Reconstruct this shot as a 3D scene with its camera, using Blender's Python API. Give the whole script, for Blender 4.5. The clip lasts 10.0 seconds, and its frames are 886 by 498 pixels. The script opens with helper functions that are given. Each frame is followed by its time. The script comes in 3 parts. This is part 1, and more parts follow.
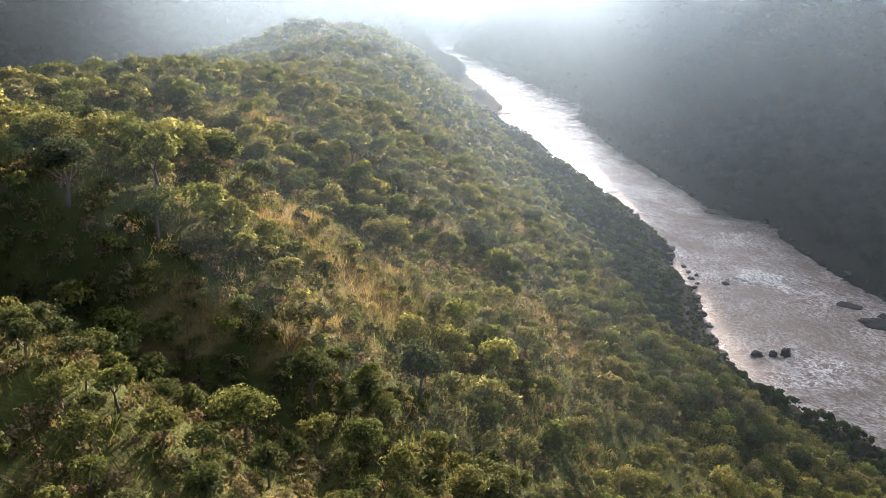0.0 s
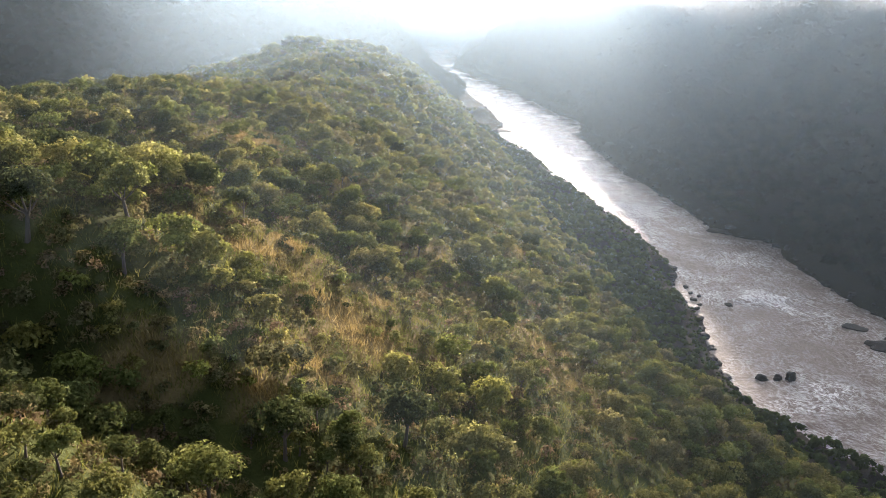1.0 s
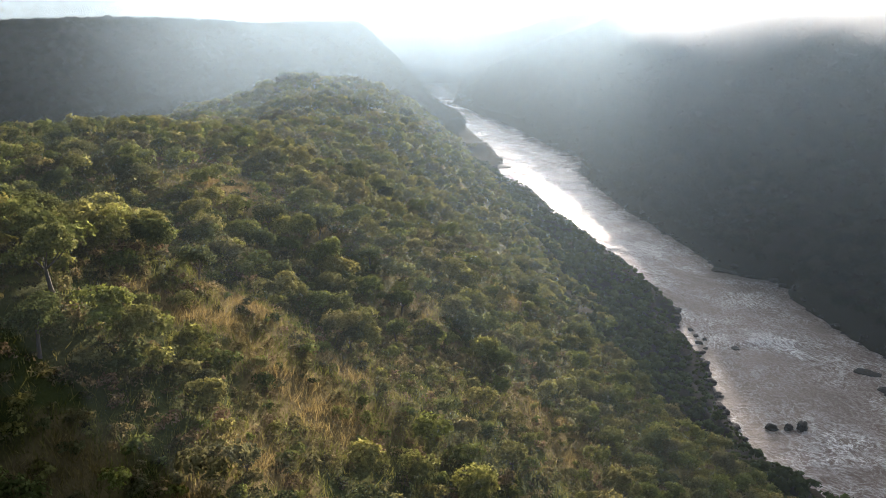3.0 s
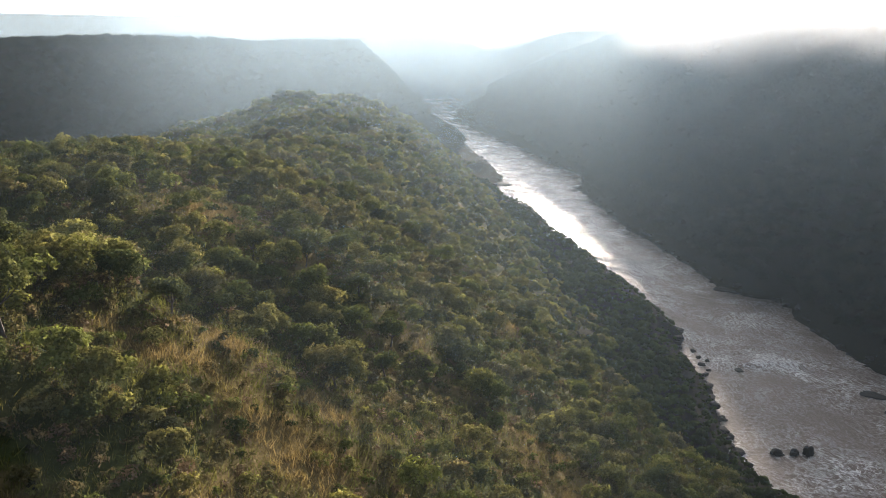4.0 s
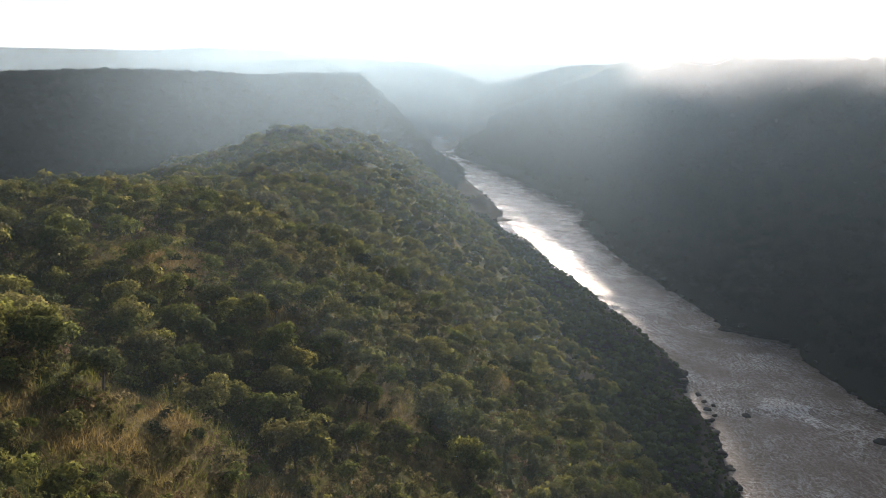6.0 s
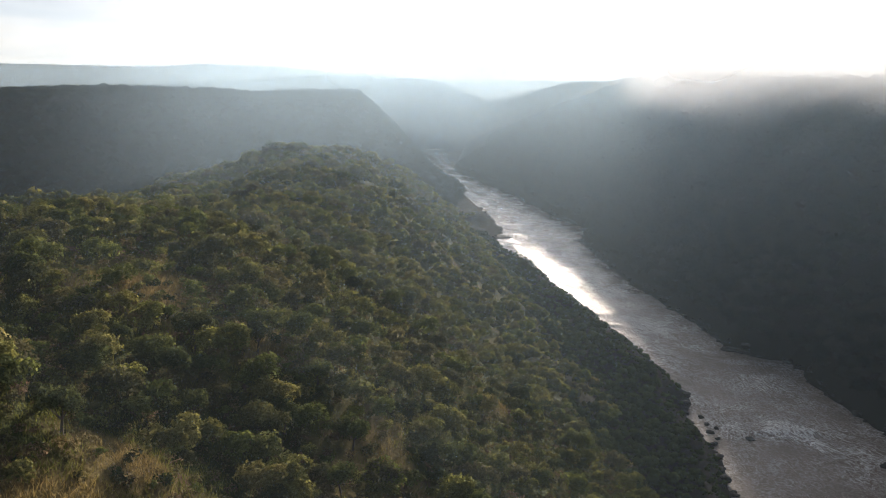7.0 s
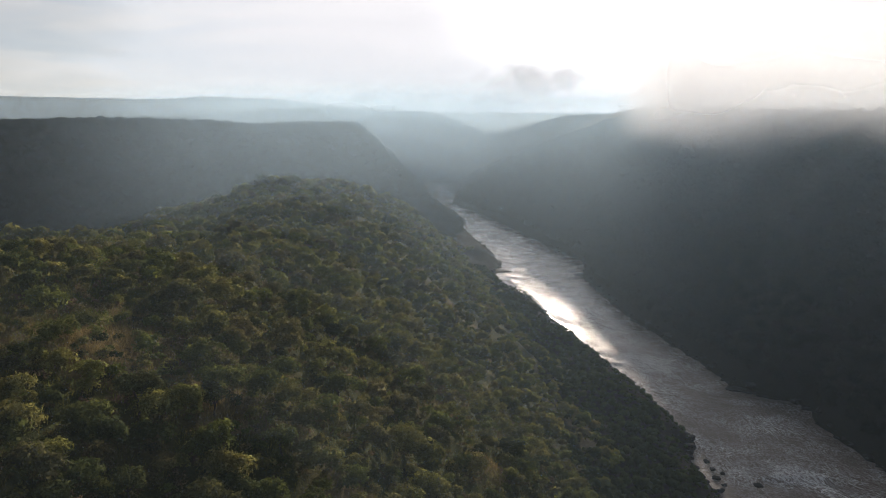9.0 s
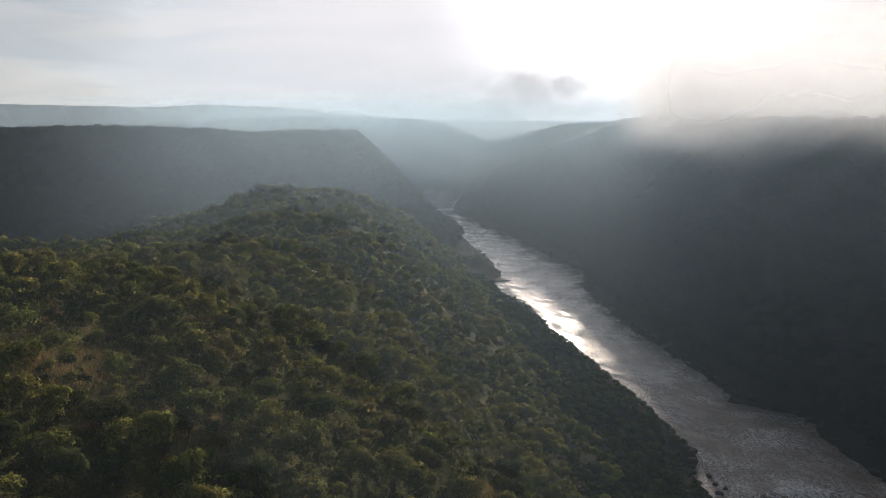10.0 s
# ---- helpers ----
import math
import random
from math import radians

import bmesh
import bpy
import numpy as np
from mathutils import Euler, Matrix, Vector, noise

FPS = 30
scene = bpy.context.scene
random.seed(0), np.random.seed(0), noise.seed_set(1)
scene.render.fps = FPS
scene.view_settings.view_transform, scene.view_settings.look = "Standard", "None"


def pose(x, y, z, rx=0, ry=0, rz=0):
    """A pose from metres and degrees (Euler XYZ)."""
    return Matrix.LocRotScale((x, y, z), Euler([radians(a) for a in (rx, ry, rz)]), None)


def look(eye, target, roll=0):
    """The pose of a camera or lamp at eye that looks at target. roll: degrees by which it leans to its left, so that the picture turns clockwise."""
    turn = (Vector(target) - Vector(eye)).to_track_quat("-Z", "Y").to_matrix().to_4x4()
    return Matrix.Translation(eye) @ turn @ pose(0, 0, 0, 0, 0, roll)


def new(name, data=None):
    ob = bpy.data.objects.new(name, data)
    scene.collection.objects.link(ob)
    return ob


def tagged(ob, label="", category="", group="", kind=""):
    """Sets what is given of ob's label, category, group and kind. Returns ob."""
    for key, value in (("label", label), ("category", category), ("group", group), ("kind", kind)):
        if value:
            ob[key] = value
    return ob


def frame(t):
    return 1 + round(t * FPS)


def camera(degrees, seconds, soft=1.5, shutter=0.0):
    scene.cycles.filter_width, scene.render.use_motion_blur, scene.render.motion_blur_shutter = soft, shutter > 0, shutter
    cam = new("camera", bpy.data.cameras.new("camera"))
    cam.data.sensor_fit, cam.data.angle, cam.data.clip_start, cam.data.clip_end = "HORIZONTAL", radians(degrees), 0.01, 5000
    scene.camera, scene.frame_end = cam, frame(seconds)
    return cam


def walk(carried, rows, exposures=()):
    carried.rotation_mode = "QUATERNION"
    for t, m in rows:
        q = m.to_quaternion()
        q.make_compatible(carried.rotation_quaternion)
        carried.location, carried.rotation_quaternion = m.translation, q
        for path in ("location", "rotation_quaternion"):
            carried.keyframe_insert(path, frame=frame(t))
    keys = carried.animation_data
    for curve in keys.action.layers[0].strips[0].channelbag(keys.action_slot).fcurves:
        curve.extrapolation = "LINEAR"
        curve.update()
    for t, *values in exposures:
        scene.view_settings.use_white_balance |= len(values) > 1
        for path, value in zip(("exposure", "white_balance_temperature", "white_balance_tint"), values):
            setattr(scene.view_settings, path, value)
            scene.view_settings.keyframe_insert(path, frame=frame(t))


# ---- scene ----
cam = camera(51.6, 10.0, soft=0.8)
PATH = [
    (0, (6.074, 2.871, 120.862), (5.882, 4.759, 120.23), 0.1),
    (0.5, (6.373, 5.685, 120.837), (6.179, 7.578, 120.221), 0.1),
    (1, (6.611, 8.386, 120.786), (6.415, 10.285, 120.187), 0.1),
    (1.5, (6.895, 11.152, 120.694), (6.698, 13.055, 120.113), 0.1),
    (2, (7.146, 13.921, 120.617), (6.946, 15.829, 120.054), -0.0),
    (2.5, (7.364, 16.672, 120.584), (7.162, 18.586, 120.038), -0.0),
    (4, (8.098, 24.928, 120.466), (7.892, 26.855, 119.972), -0.1),
    (4.5, (8.385, 27.71, 120.42), (8.177, 29.641, 119.943), -0.1),
    (5, (8.634, 30.476, 120.375), (8.424, 32.411, 119.915), -0.1),
    (5.5, (8.908, 33.195, 120.341), (8.697, 35.133, 119.899), -0.1),
    (7, (9.487, 41.333, 120.286), (9.273, 43.283, 119.895), 0.0),
    (7.5, (9.743, 43.957, 120.245), (9.528, 45.91, 119.872), 0.0),
    (8, (9.949, 46.595, 120.228), (9.733, 48.551, 119.872), 0.0),
    (8.5, (10.208, 49.304, 120.186), (9.991, 51.263, 119.847), 0.1),
    (9, (10.475, 52.022, 120.118), (10.257, 53.984, 119.795), 0.0),
    (9.5, (10.733, 54.807, 120.073), (10.514, 56.77, 119.761), 0.0),
    (10, (10.878, 57.586, 120.065), (10.659, 59.55, 119.759), 0.0),
]

EXPOSURES = [(0.0, 1.95, 6500, 24), (2.5, 1.38, 6450, 21), (5.0, 0.7, 6500, 20), (7.5, 0.12, 6450, 20), (10.0, -0.37, 6450, 20)]
walk(cam, [(t, look(eye, target, roll)) for t, eye, target, roll in PATH], EXPOSURES)

# ---- world and sun ----
SUN_AZ, SUN_EL = 5.0, 9.8   # degrees east of the +y axis, and above the horizon
SUN_DIR = Vector((math.sin(radians(SUN_AZ)) * math.cos(radians(SUN_EL)), math.cos(radians(SUN_AZ)) * math.cos(radians(SUN_EL)), math.sin(radians(SUN_EL))))


class Nodes:
    """A short way to write a node tree."""

    def __init__(self, tree):
        self.tree = tree
        tree.nodes.clear()

    def add(self, kind, ins=None, **props):
        node = self.tree.nodes.new(kind)
        for key, value in props.items():
            setattr(node, key, value)
        for key, value in (ins or {}).items():
            socket = node.inputs[key]
            if isinstance(value, bpy.types.NodeSocket):
                self.tree.links.new(value, socket)
            else:
                socket.default_value = value
        return node

    def math(self, op, a, b=0.0, clamp=False):
        return self.add("ShaderNodeMath", {0: a, 1: b}, operation=op, use_clamp=clamp).outputs[0]

    def ramp(self, fac, a, b, lo=0.0, hi=1.0):
        return self.add("ShaderNodeMapRange", {0: fac, 1: a, 2: b, 3: lo, 4: hi}, interpolation_type="SMOOTHSTEP").outputs[0]

    def noise(self, vec, scale, detail=3.0, rough=0.55, dist=0.0):
        return self.add("ShaderNodeTexNoise", {"Vector": vec, "Scale": scale, "Detail": detail, "Roughness": rough, "Distortion": dist}).outputs[0]

    def mix(self, fac, a, b):
        """Colours mixed by fac; each may be a socket or a triple."""
        node = self.tree.nodes.new("ShaderNodeMix")
        node.data_type = "RGBA"
        for i, value in ((0, fac), (6, a), (7, b)):
            if isinstance(value, bpy.types.NodeSocket):
                self.tree.links.new(value, node.inputs[i])
            else:
                node.inputs[i].default_value = value if i == 0 else (*value, 1.0)
        return node.outputs[2]

    def mapped(self, vec, scale=(1, 1, 1), rot=(0, 0, 0)):
        return self.add("ShaderNodeMapping", {"Vector": vec, "Scale": scale, "Rotation": rot}).outputs[0]


def make_world():
    world = bpy.data.worlds.new("sky")
    world.use_nodes = True
    n = Nodes(world.node_tree)
    sky = n.add("ShaderNodeTexSky", sky_type="NISHITA", sun_disc=False, sun_elevation=radians(SUN_EL), sun_rotation=radians(SUN_AZ), altitude=700, air_density=0.65, dust_density=0.6).outputs[0]
    co = n.add("ShaderNodeTexCoord").outputs["Generated"]
    flat = n.mapped(co, (1.0, 1.0, 7.0))
    wisps = n.ramp(n.noise(flat, 2.6, 6.0, 0.6, 0.6), 0.42, 0.72)
    near_sun = n.add("ShaderNodeVectorMath", {0: co, 1: tuple(SUN_DIR)}, operation="DOT_PRODUCT").outputs["Value"]
    veil = n.ramp(near_sun, 0.82, 0.97)
    high = n.math("MULTIPLY", n.ramp(near_sun, 0.4, 0.9, 0.06, 1.0), n.math("ADD", 0.68, n.math("MULTIPLY", wisps, 0.32)))
    cover = n.math("ADD", high, n.math("MULTIPLY", veil, 0.9), True)
    glow = n.math("POWER", n.ramp(near_sun, 0.965, 1.0), 2.0)
    core = n.math("POWER", n.ramp(near_sun, 0.9988, 1.0), 2.0)
    billow = n.ramp(n.noise(n.mapped(co, (1.0, 1.0, 9.0)), 3.2, 6.0, 0.6, 0.6), 0.38, 0.62)
    dull = n.mix(veil, (15.5, 18.0, 18.4), (20.6, 21.4, 21.0))
    pale = n.mix(veil, (19.0, 20.1, 19.0), (22.2, 22.9, 22.2))
    cloud = n.mix(core, n.mix(glow, n.mix(billow, dull, pale), (46.0, 46.2, 45.0)), (500.0, 490.0, 470.0))
    out = n.mix(cover, sky, cloud)
    back = n.add("ShaderNodeBackground", {"Color": out, "Strength": 0.05})
    n.add("ShaderNodeOutputWorld", {"Surface": back.outputs[0]})
    scene.world = world


make_world()
sun = new("sun", bpy.data.lights.new("sun", "SUN"))
sun.data.energy, sun.data.angle, sun.data.color = 5.0, radians(3.0), (1.0, 0.88, 0.68)
sun.matrix_basis = look((0, 0, 0), -SUN_DIR)
scene.cycles.transparent_max_bounces = 64


# ---- materials ----
def material(name):
    m = bpy.data.materials.new(name)
    m.use_nodes = True
    return m, Nodes(m.node_tree)


def foliage_material(name, colours, translucency=0.45, island=False, leaf=0.0, vary=1.0, shine=0.003, soft=0.0, round_=True):
    """Leaves: a colour for each tree, another tone for each clump and leaf, with light shining through. leaf: the size of single leaves in each clump."""
    m, n = material(name)
    geo = n.add("ShaderNodeNewGeometry")
    pos = geo.outputs["Position"]
    if island:
        tree = n.add("ShaderNodeAttribute", attribute_name="tree_tone").outputs["Fac"]
    else:
        tree = n.add("ShaderNodeObjectInfo").outputs["Random"]
    ramp = n.add("ShaderNodeValToRGB", {"Fac": tree})
    ramp.color_ramp.elements[0].color = (*colours[0], 1)
    ramp.color_ramp.elements[1].color = (*colours[-1], 1)
    for i, c in enumerate(colours[1:-1], 1):
        ramp.color_ramp.elements.new(i / (len(colours) - 1)).color = (*c, 1)
    speck = n.math("ADD", n.math("MULTIPLY", geo.outputs["Random Per Island"], 0.4), n.math("MULTIPLY", n.noise(pos, 0.9, 2.0), 0.6))
    if leaf:
        cells = n.add("ShaderNodeTexVoronoi", {"Vector": pos, "Scale": 1.0 / leaf, "Randomness": 1.0})
        pick = n.add("ShaderNodeSeparateColor", {0: cells.outputs["Color"]}).outputs
        speck = n.math("ADD", speck, n.math("MULTIPLY", n.math("SUBTRACT", pick[0], 0.4), 0.5))
    tone = n.add("ShaderNodeHueSaturation", {"Color": ramp.outputs[0], "Value": n.ramp(speck, 0.1, 1.1, 1.0 - 0.45 * vary, 1.0 + 0.5 * vary), "Saturation": n.ramp(speck, 0.2, 1.0, 1.05, 0.9)})
    diffuse = n.add("ShaderNodeBsdfDiffuse", {"Color": tone.outputs[0]})
    if soft:
        # crowns of countless small leaves: shaded as rounded masses rather than as single facets
        lean = n.add("ShaderNodeMix", {0: soft, 4: geo.outputs["Normal"], 5: n.add("ShaderNodeAttribute", attribute_name="crown_out").outputs["Vector"] if round_ else (0.0, -0.25, 0.95)}, data_type="VECTOR").outputs[1]
        n.tree.links.new(n.add("ShaderNodeVectorMath", {0: lean}, operation="NORMALIZE").outputs[0], diffuse.inputs["Normal"])
    lit = n.add("ShaderNodeHueSaturation", {"Color": tone.outputs[0], "Hue": 0.495, "Saturation": 0.97, "Value": 1.12})
    trans = n.add("ShaderNodeBsdfTranslucent", {"Color": lit.outputs[0]})
    mixed = n.add("ShaderNodeMixShader", {0: translucency, 1: diffuse.outputs[0], 2: trans.outputs[0]})
    gloss = n.add("ShaderNodeBsdfGlossy", {"Color": (1, 1, 1, 1), "Roughness": 0.55})
    out = n.add("ShaderNodeMixShader", {0: shine, 1: mixed.outputs[0], 2: gloss.outputs[0]})
    if leaf:
        gone = n.math("MAXIMUM", n.math("LESS_THAN", pick[1], 0.3), n.math("GREATER_THAN", cells.outputs["Distance"], 0.62))
        clear = n.add("ShaderNodeBsdfTransparent")
        out = n.add("ShaderNodeMixShader", {0: gone, 1: out.outputs[0], 2: clear.outputs[0]})
    n.add("ShaderNodeOutputMaterial", {"Surface": out.outputs[0]})
    return m


TREE_GREENS = [(0.052, 0.066, 0.026), (0.1, 0.122, 0.034), (0.146, 0.168, 0.042), (0.19, 0.187, 0.052), (0.12, 0.139, 0.04), (0.088, 0.096, 0.044)]
GREENS = [(0.0616, 0.0784, 0.0258), (0.129, 0.155, 0.0336), (0.179, 0.204, 0.0403), (0.252, 0.23, 0.056), (0.146, 0.166, 0.0403), (0.146, 0.137, 0.0605), (0.202, 0.209, 0.0459), (0.207, 0.179, 0.0616)]
leaf_tree = foliage_material("tree_leaves", TREE_GREENS, 0.45, leaf=0.17)
leaf_close = foliage_material("near_woodland_leaves", GREENS, 0.32, island=True, leaf=0.2, soft=0.82)
leaf_mass = foliage_material("woodland_leaves", GREENS, 0.32, island=True, vary=0.7, soft=0.85)
# wall and plateau leaves: colour darkened for shade, tones flattened as haze would
leaf_shaded_gorge = foliage_material("shaded_gorge_leaves", [(0.022, 0.026, 0.017), (0.03, 0.034, 0.021), (0.037, 0.04, 0.025)], translucency=0.12, island=True, vary=0.3, shine=0.0, soft=0.85, round_=False)
# darker greens than the upper slope's: the foot's shade put into leaf colour
leaf_shaded_thicket = foliage_material("shaded_thicket_leaves", [(0.04, 0.06, 0.019), (0.058, 0.082, 0.025), (0.076, 0.1, 0.031), (0.054, 0.07, 0.026)], translucency=0.2, island=True, vary=0.6, shine=0.0, soft=0.8)
leaf_low = foliage_material("undergrowth_leaves", [(0.065, 0.066, 0.03), (0.13, 0.122, 0.045), (0.21, 0.165, 0.07), (0.14, 0.132, 0.045), (0.2, 0.138, 0.075)], island=True, leaf=0.16)


def bark_material():
    m, n = material("bark")
    pos = n.add("ShaderNodeTexCoord").outputs["Object"]
    tone = n.noise(n.mapped(pos, (4, 4, 1)), 3.0, 4.0)
    col = n.mix(tone, (0.05, 0.04, 0.03), (0.14, 0.115, 0.09))
    bump = n.add("ShaderNodeBump", {"Height": tone, "Strength": 0.5, "Distance": 0.05})
    b = n.add("ShaderNodeBsdfPrincipled", {"Base Color": col, "Roughness": 0.9, "Normal": bump.outputs[0]})
    n.add("ShaderNodeOutputMaterial", {"Surface": b.outputs[0]})
    return m


bark = bark_material()


def ground_material():
    m, n = material("hillside_soil_and_grass")
    pos = n.add("ShaderNodeNewGeometry").outputs["Position"]
    big = n.noise(pos, 0.035, 4.0, 0.6, 0.3)
    mid = n.noise(pos, 0.22, 4.0, 0.6)
    fine = n.noise(pos, 2.4, 4.0, 0.65)
    green = n.mix(mid, (0.035, 0.045, 0.012), (0.085, 0.095, 0.026))
    straw = n.mix(fine, (0.13, 0.1, 0.04), (0.28, 0.21, 0.09))
    soil = n.mix(fine, (0.09, 0.06, 0.035), (0.2, 0.13, 0.075))
    col = n.mix(n.ramp(n.math("ADD", big, n.math("MULTIPLY", n.add("ShaderNodeAttribute", attribute_name="open_grass").outputs["Fac"], 0.55)), 0.52, 0.74), green, straw)
    col = n.mix(n.ramp(mid, 0.58, 0.74), col, soil)
    # ground off the upper spur is darkened: the gorge's shade as a colour
    shade_tone = n.mix(fine, (0.018, 0.018, 0.013), (0.045, 0.042, 0.03))
    col = n.mix(n.add("ShaderNodeAttribute", attribute_name="lit_slope").outputs["Fac"], shade_tone, col)
    bump = n.add("ShaderNodeBump", {"Height": fine, "Strength": 0.7, "Distance": 0.4})
    b = n.add("ShaderNodeBsdfPrincipled", {"Base Color": col, "Roughness": 1.0, "Specular IOR Level": 0.05, "Normal": bump.outputs[0]})
    n.add("ShaderNodeOutputMaterial", {"Surface": b.outputs[0]})
    return m


def grass_material():
    m, n = material("grass")
    geo = n.add("ShaderNodeNewGeometry")
    pos = geo.outputs["Position"]
    big = n.noise(pos, 0.035, 4.0, 0.6, 0.3)
    rnd = geo.outputs["Random Per Island"]
    green = n.mix(rnd, (0.1, 0.115, 0.025), (0.21, 0.2, 0.055))
    straw = n.mix(rnd, (0.2, 0.152, 0.05), (0.4, 0.3, 0.12))
    open_ = n.add("ShaderNodeAttribute", attribute_name="open_grass").outputs["Fac"]
    col = n.mix(n.ramp(n.math("ADD", big, n.math("MULTIPLY", open_, 0.5)), 0.62, 0.95), green, straw)
    d = n.add("ShaderNodeBsdfDiffuse", {"Color": col})
    t = n.add("ShaderNodeBsdfTranslucent", {"Color": col})
    mx = n.add("ShaderNodeMixShader", {0: 0.4, 1: d.outputs[0], 2: t.outputs[0]})
    n.add("ShaderNodeOutputMaterial", {"Surface": mx.outputs[0]})
    return m


def rock_material():
    m, n = material("dark_wet_basalt")
    pos = n.add("ShaderNodeNewGeometry").outputs["Position"]
    tone = n.noise(pos, 0.6, 5.0, 0.65)
    fine = n.noise(pos, 3.5, 5.0, 0.65)
    col = n.mix(tone, (0.018, 0.017, 0.017), (0.075, 0.066, 0.058))
    bump = n.add("ShaderNodeBump", {"Height": fine, "Strength": 0.8, "Distance": 0.3})
    b = n.add("ShaderNodeBsdfPrincipled", {"Base Color": col, "Roughness": n.ramp(tone, 0.3, 0.7, 0.65, 0.95), "Specular IOR Level": 0.25, "Normal": bump.outputs[0]})
    n.add("ShaderNodeOutputMaterial", {"Surface": b.outputs[0]})
    return m


def water_material():
    """Muddy water with foam streaks drawn out along the flow; the mesh gives foaminess and along/across places."""
    m, n = material("muddy_river_water")
    uv = n.add("ShaderNodeUVMap", uv_map="flow").outputs[0]
    foamy = n.add("ShaderNodeAttribute", attribute_name="rapids").outputs["Fac"]
    warp = n.noise(uv, 0.05, 3.0)
    streak = n.noise(n.mapped(uv, (0.2, 0.09, 1.0)), 1.0, 5.0, 0.55, 1.4)
    fleck = n.noise(n.mapped(uv, (0.55, 0.28, 1.0)), 1.0, 5.0, 0.6, 1.0)
    broken = n.ramp(n.noise(n.mapped(uv, (1.3, 0.8, 1.0)), 1.0, 3.0, 0.6), 0.35, 0.65, 0.15, 1.0)
    ridged = n.math("SUBTRACT", 1.0, n.math("MULTIPLY", n.math("ABSOLUTE", n.math("SUBTRACT", streak, 0.5)), 17.0), True)
    ridged2 = n.math("SUBTRACT", 1.0, n.math("MULTIPLY", n.math("ABSOLUTE", n.math("SUBTRACT", fleck, 0.5)), 12.0), True)
    lace = n.math("MULTIPLY", n.math("MAXIMUM", ridged, n.math("MULTIPLY", ridged2, 0.7)), n.math("MULTIPLY", broken, n.ramp(warp, 0.38, 0.6, 0.35, 1.0)))
    foam = n.math("ADD", n.math("MULTIPLY", lace, n.math("ADD", 0.55, n.math("MULTIPLY", foamy, 2.0))), n.math("MULTIPLY", n.ramp(n.math("ADD", foamy, n.math("MULTIPLY", fleck, 0.9)), 1.1, 1.6), broken), True)
    mud = n.mix(warp, (0.125, 0.085, 0.066), (0.2, 0.142, 0.112))
    col = n.mix(foam, mud, (0.82, 0.8, 0.77))
    churned = n.ramp(n.add("ShaderNodeSeparateXYZ", {0: uv}).outputs["Y"], 400.0, 620.0, 0.5, 0.14)
    waves = n.noise(n.mapped(uv, (0.12, 0.3, 1.0)), 1.0, 6.0, 0.6, 0.8)
    ripples = n.noise(n.mapped(uv, (0.6, 1.1, 1.0)), 1.0, 4.0, 0.6, 0.3)
    lift = n.math("ADD", n.math("MULTIPLY", waves, 0.75), n.math("ADD", n.math("MULTIPLY", ripples, 0.3), n.math("MULTIPLY", foam, 0.2)))
    bump = n.add("ShaderNodeBump", {"Height": lift, "Strength": 0.85, "Distance": 0.5})
    b = n.add("ShaderNodeBsdfPrincipled", {"Base Color": col, "Roughness": n.math("MAXIMUM", n.ramp(foam, 0.0, 0.8, 0.12, 0.75), churned), "IOR": 1.33, "Specular IOR Level": 0.5, "Normal": bump.outputs[0]})
    n.add("ShaderNodeOutputMaterial", {"Surface": b.outputs[0]})
    return m


def mist_material(name, density, z_low, z_full, z_fade, z_end, scale=0.006, floor=0.3, patch=0.5, sides=None, east=None, tint=(0.6, 0.82, 1.0), ahead=0.7, ragged=0.0):
    """Thin mist: droplets scatter the sun and sky light both ways, the rest passes straight through."""
    m, n = material(name)
    pos = n.add("ShaderNodeNewGeometry").outputs["Position"]
    xyz = n.add("ShaderNodeSeparateXYZ", {0: pos})
    z = xyz.outputs["Z"]
    if ragged:
        z = n.math("ADD", z, n.math("MULTIPLY", n.math("SUBTRACT", n.noise(pos, 0.014, 2.0, 0.5, 0.2), 0.5), ragged))
    rise = n.ramp(z, z_low, z_full, floor, 1.0)
    fade = n.ramp(z, z_fade, z_end, 1.0, 0.0)
    puff = n.ramp(n.noise(n.mapped(pos, (1, 1, 1.6)), scale, 3.0, 0.5, 0.2), 0.35, 0.68, 1.0 - patch, 1.0)
    fac = n.math("MULTIPLY", n.math("MULTIPLY", rise, fade), n.math("MULTIPLY", puff, density), True)
    if sides:
        fac = n.math("MULTIPLY", fac, n.ramp(xyz.outputs["X"], sides[0], sides[1], sides[2], 1.0))
    if east:
        fac = n.math("MULTIPLY", fac, n.ramp(xyz.outputs["X"], east[0], east[1], 1.0, east[2]))
    d = n.add("ShaderNodeBsdfDiffuse", {"Color": (*tint, 1)})
    t = n.add("ShaderNodeBsdfTranslucent", {"Color": (*tint, 1)})
    drops = n.add("ShaderNodeMixShader", {0: ahead, 1: d.outputs[0], 2: t.outputs[0]})
    clear = n.add("ShaderNodeBsdfTransparent")
    mx = n.add("ShaderNodeMixShader", {0: fac, 1: clear.outputs[0], 2: drops.outputs[0]})
    n.add("ShaderNodeOutputMaterial", {"Surface": mx.outputs[0]})
    return m


